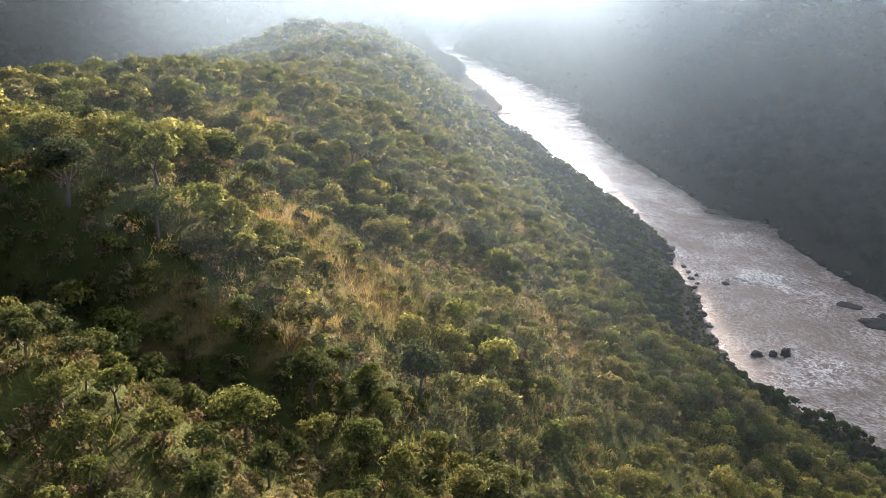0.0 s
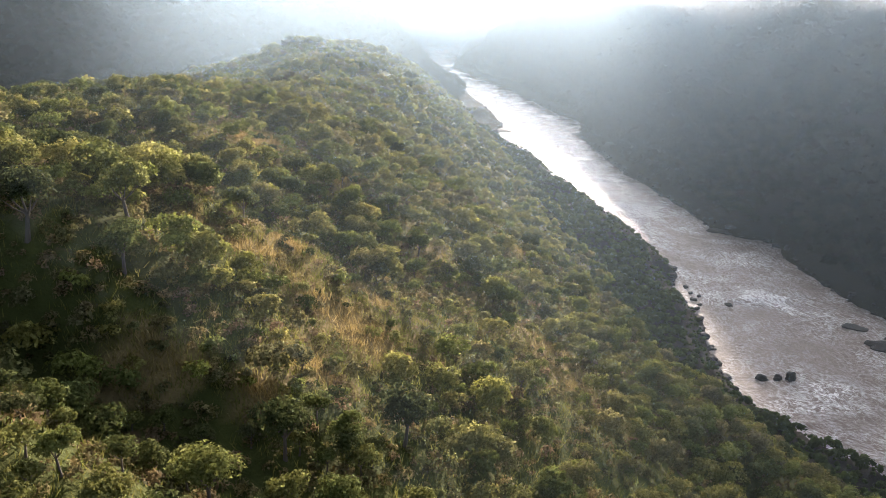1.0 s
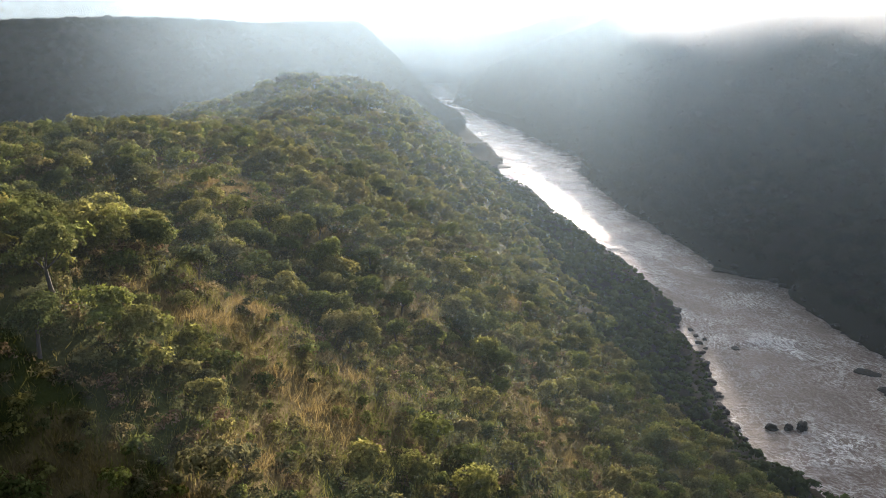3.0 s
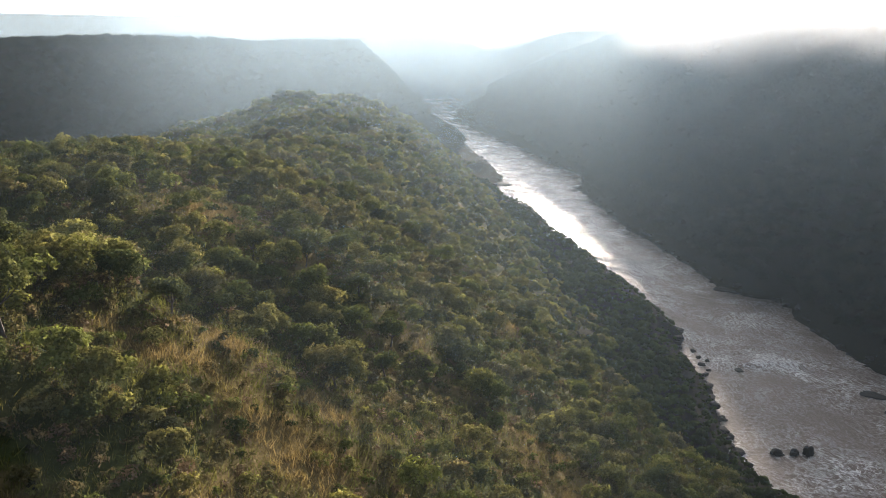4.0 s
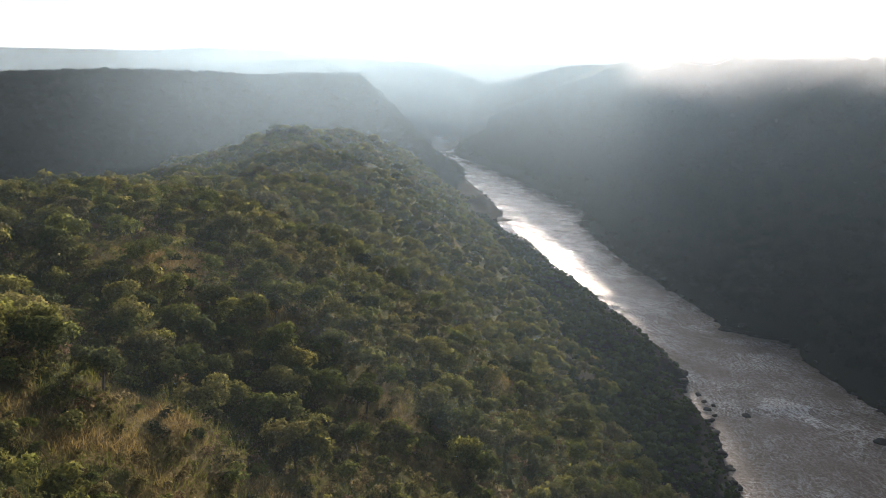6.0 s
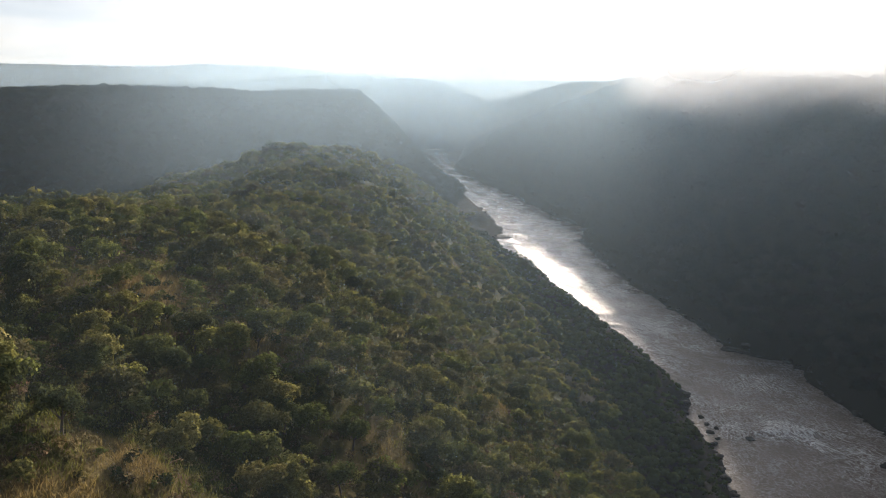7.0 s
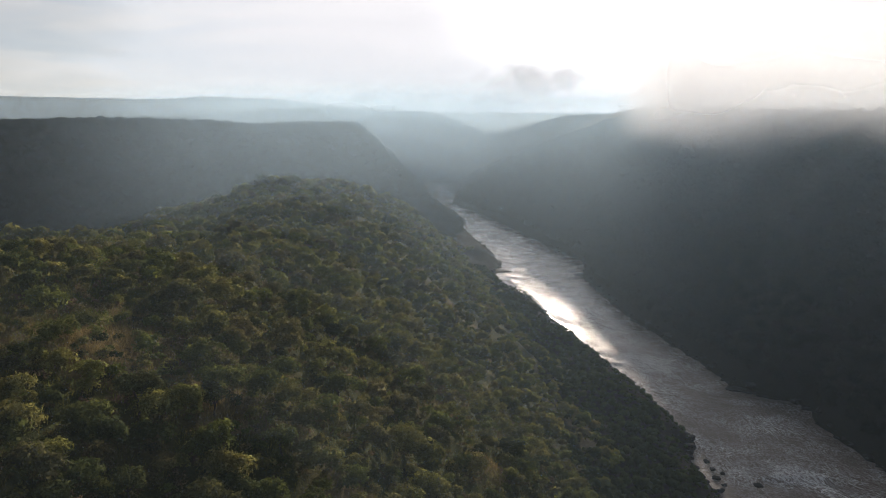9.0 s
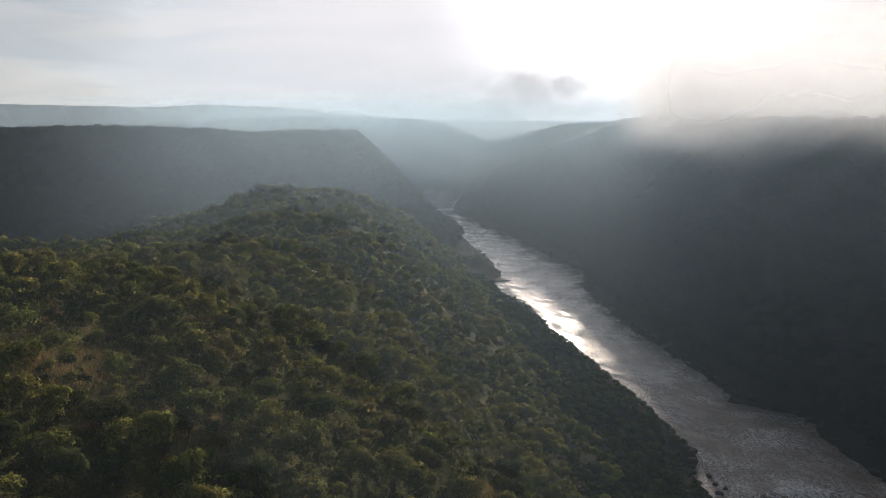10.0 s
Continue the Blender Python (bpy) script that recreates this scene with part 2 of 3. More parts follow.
# ---- the lie of the land ----
LEFT_Y = [-300, 30, 90, 150, 180, 207, 217, 232, 246, 265, 286, 317, 340, 355, 368, 384, 418, 432, 452, 468, 496, 541, 580, 609, 671, 715, 804, 866, 960, 1053, 1311, 1345, 1430, 1700, 2100]
LEFT_X = [430, 245, 195, 140, 113, 94, 85, 77, 70, 66, 64, 66, 62, 60, 65, 61, 52, 41, 43, 37, 28, 15, 8, -8, -24, -20, -41, -56, -81, -109, -160, -330, -700, -1500, -5000]
RIGHT_Y = [-300, 100, 200, 280, 324, 340, 366, 395, 408, 420, 424, 437, 469, 497, 529, 546, 600, 678, 700, 734, 782, 889, 1009, 1110, 1407, 1440, 1500, 1800, 2250]
RIGHT_X = [510, 275, 190, 150, 133, 126, 120, 114, 116, 112, 100, 91, 85, 76, 69, 62, 51, 37, 40, 41, 21, -11, -56, -96, -109, -300, -600, -1500, -5000]


def left_bank(y):
    return np.interp(y, LEFT_Y, LEFT_X)


def right_bank(y):
    return np.interp(y, RIGHT_Y, RIGHT_X)


CREST_Y = [-300, 20, 60, 100, 150, 217, 284, 350, 420, 500, 557, 660, 720, 800, 900]
CREST_X = [-70, -54, -53, -52, -59, -56, -60, -76, -101, -98, -93, -95, -93, -90, -90]
CREST_Z = [112, 104, 102.2, 100.1, 97.6, 89.1, 84, 82.8, 82.6, 74.5, 62, 45, 28, 6, -10]
# share of the crest's height, from the water's edge (0) to the crest (1): the upper slope is gentle, the foot steep
RISE_NEAR = [0, 0.087, 0.171, 0.249, 0.323, 0.401, 0.501, 0.649, 0.827, 0.96, 1.0]
RISE_FAR = [0, 0.05, 0.1, 0.205, 0.368, 0.547, 0.667, 0.824, 0.943, 0.984, 1.0]


def crest_x(y):
    return np.interp(y, CREST_Y, CREST_X)


def crest_z(y):
    return np.interp(y, CREST_Y, CREST_Z)


def rise(s, y):
    steps = np.linspace(0, 1, 11)
    far = np.clip((y - 110) / 90, 0, 1)
    return np.interp(s, steps, RISE_NEAR) * (1 - far) + np.interp(s, steps, RISE_FAR) * far


RNG = np.random.RandomState(7)
GRID = RNG.rand(256, 256)


def lattice(x, y):
    """Smooth value noise between -1 and 1."""
    xi, yi = np.floor(x).astype(int), np.floor(y).astype(int)
    fx, fy = x - xi, y - yi
    fx, fy = fx * fx * (3 - 2 * fx), fy * fy * (3 - 2 * fy)
    g = lambda a, b: GRID[a % 256, b % 256]
    top = g(xi, yi) * (1 - fx) + g(xi + 1, yi) * fx
    low = g(xi, yi + 1) * (1 - fx) + g(xi + 1, yi + 1) * fx
    return 2 * (top * (1 - fy) + low * fy) - 1


def rough(x, y, size, octaves=4):
    total = 0 * x
    for k in range(octaves):
        total = total + lattice(x / size * 2 ** k + 17.3 * k, y / size * 2 ** k + 5.1 * k) * 0.5 ** k
    return total


def smooth_min(a, b, k):
    h = np.clip(0.5 + 0.5 * (b - a) / k, 0, 1)
    return b * (1 - h) + a * h - k * h * (1 - h)


def smooth_max(a, b, k):
    return -smooth_min(-a, -b, k)


def height(x, y):
    """Ground height over the river's level."""
    x, y = np.asarray(x, float), np.asarray(y, float)
    lb, rb = left_bank(y), right_bank(y)
    d_left, d_right = lb - x, x - rb
    n_big, n_mid = rough(x, y, 120.0), rough(x + 300, y, 28.0)
    # the wooded spur on the left bank
    cx, cz = crest_x(y), crest_z(y)
    s = d_left / np.maximum(lb - cx, 20.0)
    flank = rise(s, y) * cz
    beyond = np.maximum(cx - x, 0.0)
    flank = flank - (0.066 + 0.21 * np.clip((y - 285.0) / 80.0, 0, 1)) * beyond - 0.55 * np.maximum(beyond - 105.0, 0.0)
    spur = flank + n_mid * 2.2 * np.clip(d_left / 25, 0, 1) + n_big * 1.2 * np.clip(d_left / 60, 0, 1)
    # a small ravine that runs down to the west in front of the first knoll
    spur = spur + 3.5 * np.exp(-((x + 33.0) / 14.0) ** 2 - ((y - 76.0) / 10.0) ** 2)
    along = np.clip((-(x + 6.0)) / 16.0, 0, 1.3)
    spur = spur - 5.0 * along * np.exp(-((y - 61.0 + 0.12 * (x + 24)) / 6.0) ** 2)
    spur = spur + 2.0 * np.clip((-(x + 2.0)) / 14.0, 0, 1) * np.exp(-((y - 48.0) / 6.0) ** 2)
    # plateau on the left, beyond the side valley
    ax, ay, bx, by = -349.0, 634.0, -206.0, 1060.0
    length = math.hypot(bx - ax, by - ay)
    q = ((bx - ax) * (y - ay) - (by - ay) * (x - ax)) / length   # metres back from the rim
    q = q + 14 * rough(x, y + 900, 90.0, 3)
    level = np.interp(y, [700, 840, 980, 1060, 1120, 1300, 1500], [98, 96, 88, 85, 86, 84, 80]) + 1.5 * n_big - 16.0 * np.exp(-((q - 420.0) / 150.0) ** 2)
    wall = smooth_min(level, 92.0 + 0.95 * q, 7.0)
    wall = smooth_min(wall, 4.0 + 0.93 * d_left, 8.0)
    left = smooth_max(smooth_max(wall, spur, 6.0), 9.0 + 3 * n_mid + 0 * x, 5.0)
    left = np.where(d_left < 40, np.minimum(left, 0.95 * d_left + 0.5), left)
    # plateau and wall on the right
    top = 106.0 + 2.5 * n_big + np.clip(d_right - 150, 0, 500) * 0.01
    # hills that close the gorge where the river bends away, and the plateaus far behind them
    way = (x - 10.0) / np.maximum(y - 57.0, 1.0)
    closing = np.interp(way, [-0.5, -0.423, -0.358, -0.294, -0.227, -0.164, -0.131, -0.11, -0.089, -0.065, -0.04, -0.009, 0.021, 0.058, 0.2], [88, 90, 97, 102, 104, 101, 99, 94, 81, 64, 71, 83, 91, 95, 100]) + 1.5 * n_big
    yonder = np.interp(way, [-1.2, -0.63, -0.527, -0.423, -0.378, -0.294, -0.23, -0.15, 0.1, 0.2, 0.6], [124, 128, 122, 117, 128, 118, 92, 50, 50, 90, 110]) + 2.0 * rough(x, y, 300.0, 3)
    top = top + np.clip((y - 1330) / 120.0, 0, 1) * (closing - top)
    top = top - np.clip((y - 1650) / 200.0, 0, 1) * 26.0
    top = top + np.clip((y - 2500) / 600.0, 0, 1) * (yonder - top)
    gully = 6.0 * rough(x * 0.35, y, 60.0, 3) * np.clip(d_right / 60, 0, 1) * np.clip((190 - d_right) / 80, 0.15, 1)
    right = smooth_min(np.interp(y, [430, 600, 880, 970, 1060, 1200, 1300], [0.85, 0.8, 0.72, 0.48, 0.37, 0.4, 0.45]) * d_right + 9.0 * (1 - np.exp(-np.maximum(d_right, 0) / 7.0)), top, 16.0) + gully + 1.5 * n_mid * np.clip(d_right / 20, 0, 1)
    bed = np.maximum(d_left, d_right)
    z = np.where(d_left > 0, left, np.where(d_right > 0, right, np.maximum(0.5 * bed, -3.0)))
    far = np.clip((np.hypot(x, y) - 1400) / 1500, 0, 1)
    z = z + far * (1.5 * rough(x, y, 700.0, 4))
    return z


def open_grass(x, y):
    """Grassy clearings on the near knoll, 0 to 1."""
    spots = [(-38, 139, 9, 8), (-30, 132, 4, 6), (-27, 93, 3.2, 2.6), (-21, 91, 4.6, 4), (-12, 97, 3.4, 4.4), (-7, 96, 4, 5), (-10, 87, 3.6, 4.6), (1, 114, 2.5, 6.4), (8, 124, 3.2, 7), (12, 121, 1.4, 8), (-6, 127, 1.8, 3), (-20, 137, 3.5, 5), (-13, 67, 2.2, 2), (-21, 67, 3.6, 2.5), (-11, 75, 2.6, 4), (-70, 204, 5.1, 6), (-96, 272, 8, 4), (-33, 148, 3, 5), (-22, 101, 4, 4), (3, 182, 2.3, 6), (-6, 134, 1.6, 5), (-6, 196, 2.4, 6), (5, 232, 3, 6)]
    bare = sum(np.exp(-((x - a) / w) ** 2 - ((y - b) / h) ** 2) for a, b, w, h in spots)
    return np.clip(bare * (0.75 + 0.9 * rough(x + 9, y, 5.0, 3)), 0, 1)


def spaced(stops):
    """Grid lines whose spacing changes along the way: (from, to, step)."""
    out = []
    for a, b, step in stops:
        out += list(np.linspace(a, b, max(2, int(round((b - a) / step))), endpoint=False))
    return np.array(out + [stops[-1][1]])


def mesh_object(name, verts, faces, mat, smooth=True, parent=None):
    """One mesh object from arrays; faces all have the same number of corners."""
    me = bpy.data.meshes.new(name)
    verts, faces = np.asarray(verts, np.float32), np.asarray(faces, np.int32)
    count, k = faces.shape
    me.vertices.add(len(verts))
    me.vertices.foreach_set("co", verts.ravel())
    me.loops.add(count * k)
    me.loops.foreach_set("vertex_index", faces.ravel())
    me.polygons.add(count)
    me.polygons.foreach_set("loop_start", np.arange(0, count * k, k, dtype=np.int32))
    me.polygons.foreach_set("loop_total", np.full(count, k, np.int32))
    me.polygons.foreach_set("use_smooth", np.full(count, smooth))
    me.materials.append(mat)
    me.update(calc_edges=True)
    ob = new(name, me)
    ob.parent = parent
    return ob


def grid_faces(nx, ny):
    i = np.arange(nx - 1)[None, :] + nx * np.arange(ny - 1)[:, None]
    i = i.ravel()
    return np.stack([i, i + 1, i + nx + 1, i + nx], 1)


gx = spaced([(-4600, -1200, 170), (-1200, -420, 26), (-420, -160, 8), (-160, 200, 3), (200, 460, 7), (460, 1200, 30), (1200, 4600, 170)])
gy = spaced([(-900, -60, 40), (-60, 480, 3), (480, 1150, 7), (1150, 1900, 18), (1900, 4900, 100)])
mx_, my_ = np.meshgrid(gx, gy)
gz = height(mx_, my_)
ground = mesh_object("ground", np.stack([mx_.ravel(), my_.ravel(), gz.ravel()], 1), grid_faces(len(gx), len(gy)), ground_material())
attr = ground.data.attributes.new("open_grass", "FLOAT", "POINT")
attr.data.foreach_set("value", open_grass(mx_, my_).astype(np.float32).ravel())
# 1 on the upper spur; its foot and the walls get the shade colour
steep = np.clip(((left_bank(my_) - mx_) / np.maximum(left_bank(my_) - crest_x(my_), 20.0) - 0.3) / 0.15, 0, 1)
ground.data.attributes.new("lit_slope", "FLOAT", "POINT").data.foreach_set("value", (steep * np.clip((520 - my_) / 100, 0, 1)).astype(np.float32).ravel())
tagged(ground, "steep gorge sides with dry grass and red soil", "hillside", kind="structure")


def build_river():
    ys = spaced([(-300, 190, 8), (190, 480, 1.2), (480, 820, 2.2), (820, 1500, 6)])
    us = np.linspace(-0.03, 1.03, 64)
    lb, rb = left_bank(ys), right_bank(ys)
    x = lb[:, None] + (rb - lb)[:, None] * us[None, :]
    y = ys[:, None] + 0 * x
    # standing waves and churned crests
    bump = lambda a, b, w, h: np.exp(-((x - a) / w) ** 2 - ((y - b) / h) ** 2)
    tongue = np.exp(-((x - (93 + (345 - y) * 0.36)) / 7) ** 2) * np.clip((352 - y) / 15, 0, 1) * np.clip((y - 270) / 50, 0, 1)
    rap = 0.75 * bump(90, 350, 13, 12) + 0.6 * bump(75, 346, 6, 18) + 0.8 * tongue + 0.35 * bump(95, 385, 14, 30) + 0.5 * bump(96, 250, 16, 40)
    rap = rap + 0.45 * np.exp(-((x - (66 - (y - 420) * 0.25)) / 24) ** 2) * np.clip((y - 380) / 60, 0, 1) * np.clip((760 - y) / 120, 0, 1)
    rap = rap + 1.1 * bump(66.5, 268, 2.4, 9) + 1.2 * bump(115.5, 418, 3.0, 3) + 0.6 * bump(66, 372, 2.0, 8)
    crest = np.exp(-((x - 91) / 8) ** 2 - ((y - 341 - 0.12 * (x - 91)) / 2.6) ** 2)
    rap = rap + 0.7 * crest
    rap = np.clip(0.95 * rap * (1.0 + 0.7 * rough(x, y, 16.0, 3)) + 0.22 * rough(x + 40, y, 30.0, 3), 0, 0.95)
    z = 1.2 * crest + (0.13 + 0.2 * np.clip((y - 400) / 120, 0, 1)) * rough(x * 0.9 + 0.35 * y, y + 8 * rough(x, y, 30.0, 2), 5.5, 3) + rap * (0.6 * rough(x * 0.8, y, 4.5, 3) + 0.2)
    ob = mesh_object("river", np.stack([x.ravel(), y.ravel(), z.ravel()], 1), grid_faces(len(us), len(ys)), water_material())
    me = ob.data
    layer = me.uv_layers.new(name="flow")
    idx = np.empty(len(me.loops), np.int32)
    me.loops.foreach_get("vertex_index", idx)
    # across and along, in metres
    width = 62.0
    flow = np.stack([(us[None, :] * width + 0 * x).ravel(), y.ravel()], 1)
    layer.data.foreach_set("uv", flow[idx].astype(np.float32).ravel())
    attr = me.attributes.new("rapids", "FLOAT", "POINT")
    attr.data.foreach_set("value", rap.astype(np.float32).ravel())
    tagged(ob, "muddy brown river in flood with white rapids", "river", kind="structure")


build_river()


# ---- trees ----
def crown_shape(rng, leaves, leaf, spread=1.0, flat=0.62, lobes=7):
    """Leaf clumps on the shells of several overlapping lobes, unit crown radius, base at z=0. Returns corners (n, 3, 3)."""
    ang = rng.rand(lobes) * 6.283
    rad = np.sqrt(rng.rand(lobes)) * 0.62 * spread
    cen = np.stack([rad * np.cos(ang), rad * np.sin(ang), 0.5 + 0.45 * rng.rand(lobes) - 0.3 * rad], 1)
    size = 0.28 + 0.28 * rng.rand(lobes)
    pick = rng.choice(lobes, leaves, p=size ** 2 / np.sum(size ** 2))
    d = rng.normal(size=(leaves, 3))
    d[:, 2] = np.where(d[:, 2] < -0.35, -d[:, 2], d[:, 2])
    d /= np.linalg.norm(d, axis=1)[:, None]
    # twiggy bumps on each lobe
    r = size[pick] * (0.74 + 0.3 * rng.rand(leaves) ** 1.5 + 0.1 * np.sin(7 * d[:, 0] + 3 * pick) * np.sin(6 * d[:, 1] + pick))
    p = cen[pick] + d * r[:, None] * np.array([1.0, 1.0, flat / 0.62 * 0.82])
    nrm = d + np.array([0, 0, 0.25]) + 0.5 * rng.normal(size=(leaves, 3))
    nrm /= np.linalg.norm(nrm, axis=1)[:, None]
    a = np.cross(nrm, rng.normal(size=(leaves, 3)))
    a /= np.linalg.norm(a, axis=1)[:, None]
    b = np.cross(nrm, a)
    w = (leaf * (0.6 + 0.9 * rng.rand(leaves)))[:, None]
    return np.stack([p - a * w - b * w * 0.6, p + a * w - b * w * 0.5, p + b * w * 1.1], 1)


def trunk_tubes(rng, limbs=5, sides=5):
    """A tapered trunk that forks into limbs, for a crown of unit radius; the crown's base is at z=0. Returns verts, quads."""
    verts, faces = [], []

    def tube(points, radii):
        base = len(verts)
        for p, r in zip(points, radii):
            for k in range(sides):
                a = 6.283 * k / sides
                verts.append((p[0] + r * math.cos(a), p[1] + r * math.sin(a), p[2]))
        for j in range(len(points) - 1):
            for k in range(sides):
                faces.append((base + j * sides + k, base + j * sides + (k + 1) % sides, base + (j + 1) * sides + (k + 1) % sides, base + (j + 1) * sides + k))

    lean = rng.normal(size=2) * 0.08
    fork = np.array([lean[0], lean[1], 0.05])
    tube([(0, 0, -0.75), (lean[0] * 0.5, lean[1] * 0.5, -0.35), fork], [0.085, 0.06, 0.05])
    for k in range(limbs):
        a = 6.283 * (k + rng.rand() * 0.6) / limbs
        out = 0.35 + 0.3 * rng.rand()
        tip = np.array([math.cos(a) * out, math.sin(a) * out, 0.5 + 0.3 * rng.rand()])
        mid = fork * 0.5 + tip * 0.5 + np.array([0, 0, -0.08])
        tube([fork + np.array([0, 0, -0.06]), mid, tip], [0.04, 0.026, 0.01])
    return np.array(verts), np.array(faces)


def wood_density(x, y):
    """Where trees stand: thinner on the dry near slope and in the clearings."""
    scrub = np.exp(-((x + 4) / 20) ** 4 - ((y - 98) / 42) ** 4)
    return np.clip(0.95 + 0.4 * rough(x + 50, y + 80, 18.0, 3) - 1.0 * open_grass(x, y) - 0.42 * scrub, 0.02, 1.0)


def scatter(rng, x0, x1, y0, y1, gap, keep, full=False):
    """A jittered lattice of places with ground heights."""
    xs, ys = np.meshgrid(np.arange(x0, x1, gap), np.arange(y0, y1, gap))
    xs = xs.ravel() + (rng.rand(xs.size) - 0.5) * gap * 0.95
    ys = ys.ravel() + (rng.rand(ys.size) - 0.5) * gap * 0.95
    ok = keep(xs, ys) & (full | (rng.rand(xs.size) < wood_density(xs, ys)))
    xs, ys = xs[ok], ys[ok]
    return xs, ys, height(xs, ys)


def joined_trees(name, label, rng, xs, ys, zs, radius, leaves, leaf, variants=8, mat=None, lift=0.45):
    """One object holding many tree crowns, each turned, sized and toned by itself."""
    shapes = [crown_shape(rng, leaves, leaf) for _ in range(variants)]
    parts, tones, outs = [], [], []
    which = rng.randint(variants, size=len(xs))
    turn, tone = rng.rand(len(xs)) * 6.283, rng.rand(len(xs))
    for v in range(variants):
        m = which == v
        if not m.any():
            continue
        c, s = np.cos(turn[m]), np.sin(turn[m])
        q = shapes[v][None]
        r = radius[m][:, None, None]
        px = (q[..., 0] * c[:, None, None] - q[..., 1] * s[:, None, None]) * r + xs[m][:, None, None]
        py = (q[..., 0] * s[:, None, None] + q[..., 1] * c[:, None, None]) * r + ys[m][:, None, None]
        pz = (q[..., 2] + lift) * r * 1.0 + zs[m][:, None, None]
        parts.append(np.stack([px, py, pz], -1).reshape(-1, 3))
        tones.append(np.repeat(tone[m], q.shape[1] * 3))
        mid_ = q.mean(2) - np.array([0.0, 0.0, 0.25])
        ox, oy, oz = mid_[..., 0] * c[:, None] - mid_[..., 1] * s[:, None], mid_[..., 0] * s[:, None] + mid_[..., 1] * c[:, None], mid_[..., 2] + 0 * c[:, None]
        out = np.stack([ox, oy, oz], -1)
        out = out / np.maximum(np.linalg.norm(out, axis=-1, keepdims=True), 1e-3)
        outs.append(np.repeat(out.reshape(-1, 3), 3, axis=0))
    verts = np.concatenate(parts)
    ob = mesh_object(name, verts, np.arange(len(verts)).reshape(-1, 3), mat or leaf_mass, smooth=False)
    attr = ob.data.attributes.new("tree_tone", "FLOAT", "POINT")
    attr.data.foreach_set("value", np.concatenate(tones).astype(np.float32))
    ob.data.attributes.new("crown_out", "FLOAT_VECTOR", "POINT").data.foreach_set("vector", np.concatenate(outs).astype(np.float32).ravel())
    return tagged(ob, label, "woodland", kind="stuff")


rng = np.random.RandomState(11)
west_edge = lambda y: crest_x(y) - np.interp(y, [0, 300, 360, 720], [45, 120, 60, 60])
on_spur = lambda x, y: (x < left_bank(y) - 5.5) & ((left_bank(y) - x > (0.3 + 0.12 * rough(x, y, 22.0, 3)) * (left_bank(y) - crest_x(y))) | (y < 150)) & (x > west_edge(y)) & (height(x, y) > 2.0)
# the large trees that stand out: x, y and the crown's radius
LARGE = [(-39, 98, 2.8), (-32, 72, 3.0), (-27, 79, 2.6), (-25, 73, 2.3), (-36, 78, 2.6), (-37, 113, 2.2), (-26, 129, 2.6), (-54, 136, 2.6), (-12, 54, 2.2), (-9, 49, 2.4), (-3, 72, 2.5), (6, 73, 2.0), (4, 61, 2.0), (-11, 72, 1.2), (-15, 123, 2.2), (-16, 79, 1.6), (-17, 43, 1.5), (-14, 46, 1.5), (-11, 44, 1.4), (6, 99, 2.0), (-6, 66, 1.6), (-21, 116, 1.9), (-14, 158, 2.3), (-8, 117, 1.7), (-20, 180, 2.0), (-3, 171, 2.3), (-11, 106, 1.6), (-24, 99, 1.9), (-14, 133, 1.8), (-9, 126, 2.1), (-21, 134, 1.8)]
big = np.array(LARGE, float)
sx, sy, sz = [np.concatenate(c) for c in zip(scatter(rng, -150, 200, 20, 170, 2.6, on_spur), scatter(rng, -220, 180, 170, 300, 3.0, on_spur), scatter(rng, -310, 140, 300, 720, 3.8, on_spur))]
seen = np.abs(sx - 5) < 16 + 0.6 * np.maximum(sy, 0)
clear = np.min(np.hypot(sx[:, None] - big[:, 0], sy[:, None] - big[:, 1]) - big[:, 2], axis=1) > -0.5
sx, sy, sz = sx[seen & clear], sy[seen & clear], sz[seen & clear]
dist = np.hypot(sx + 4, sy - 40)
order = np.argsort(dist)
near, mid = order[:300 - len(big)], order[300 - len(big):]


def build_near_trees():
    shapes = []
    for v in range(9):
        r = np.random.RandomState(100 + v)
        q = crown_shape(r, 2300, 0.068, lobes=12).reshape(-1, 3)
        crown = mesh_object("crown", q, np.arange(len(q)).reshape(-1, 3), leaf_tree, smooth=False)
        tv, tf = trunk_tubes(r)
        trunk = mesh_object("trunk", tv, tf, bark)
        shapes.append((crown.data, trunk.data))
        bpy.data.objects.remove(crown), bpy.data.objects.remove(trunk)
    r = np.random.RandomState(5)
    places = [(x, y, float(height(x, y)), size) for x, y, size in LARGE]
    places += [(sx[i], sy[i], sz[i], 0.9 + 1.3 * r.rand() ** 2.0) for i in near]
    places = [(x, y, z, min(size, 1.3) if y < 54 else size + (0.6 if x < -21 and y < 92 and size < 2.0 else 0.0)) for x, y, z, size in places]
    for x, y, z, size in places:
        crown_me, trunk_me = shapes[r.randint(len(shapes))]
        tree = new("tree")
        tree.location = (x, y, z)
        tree.rotation_euler = (0, 0, r.rand() * 6.283)
        tree.scale = (size, size, size * (0.9 + 0.25 * r.rand()))
        for part_name, me in (("crown", crown_me), ("trunk", trunk_me)):
            ob = new(part_name, me)
            ob.parent = tree
            ob.location = (0, 0, 0.68)
        tagged(tree, "large spreading savanna tree with dense green crown on hillside" if size >= 1.9 else "small leafy green savanna tree among scrub on hillside", "tree", group="trees on the near slope")


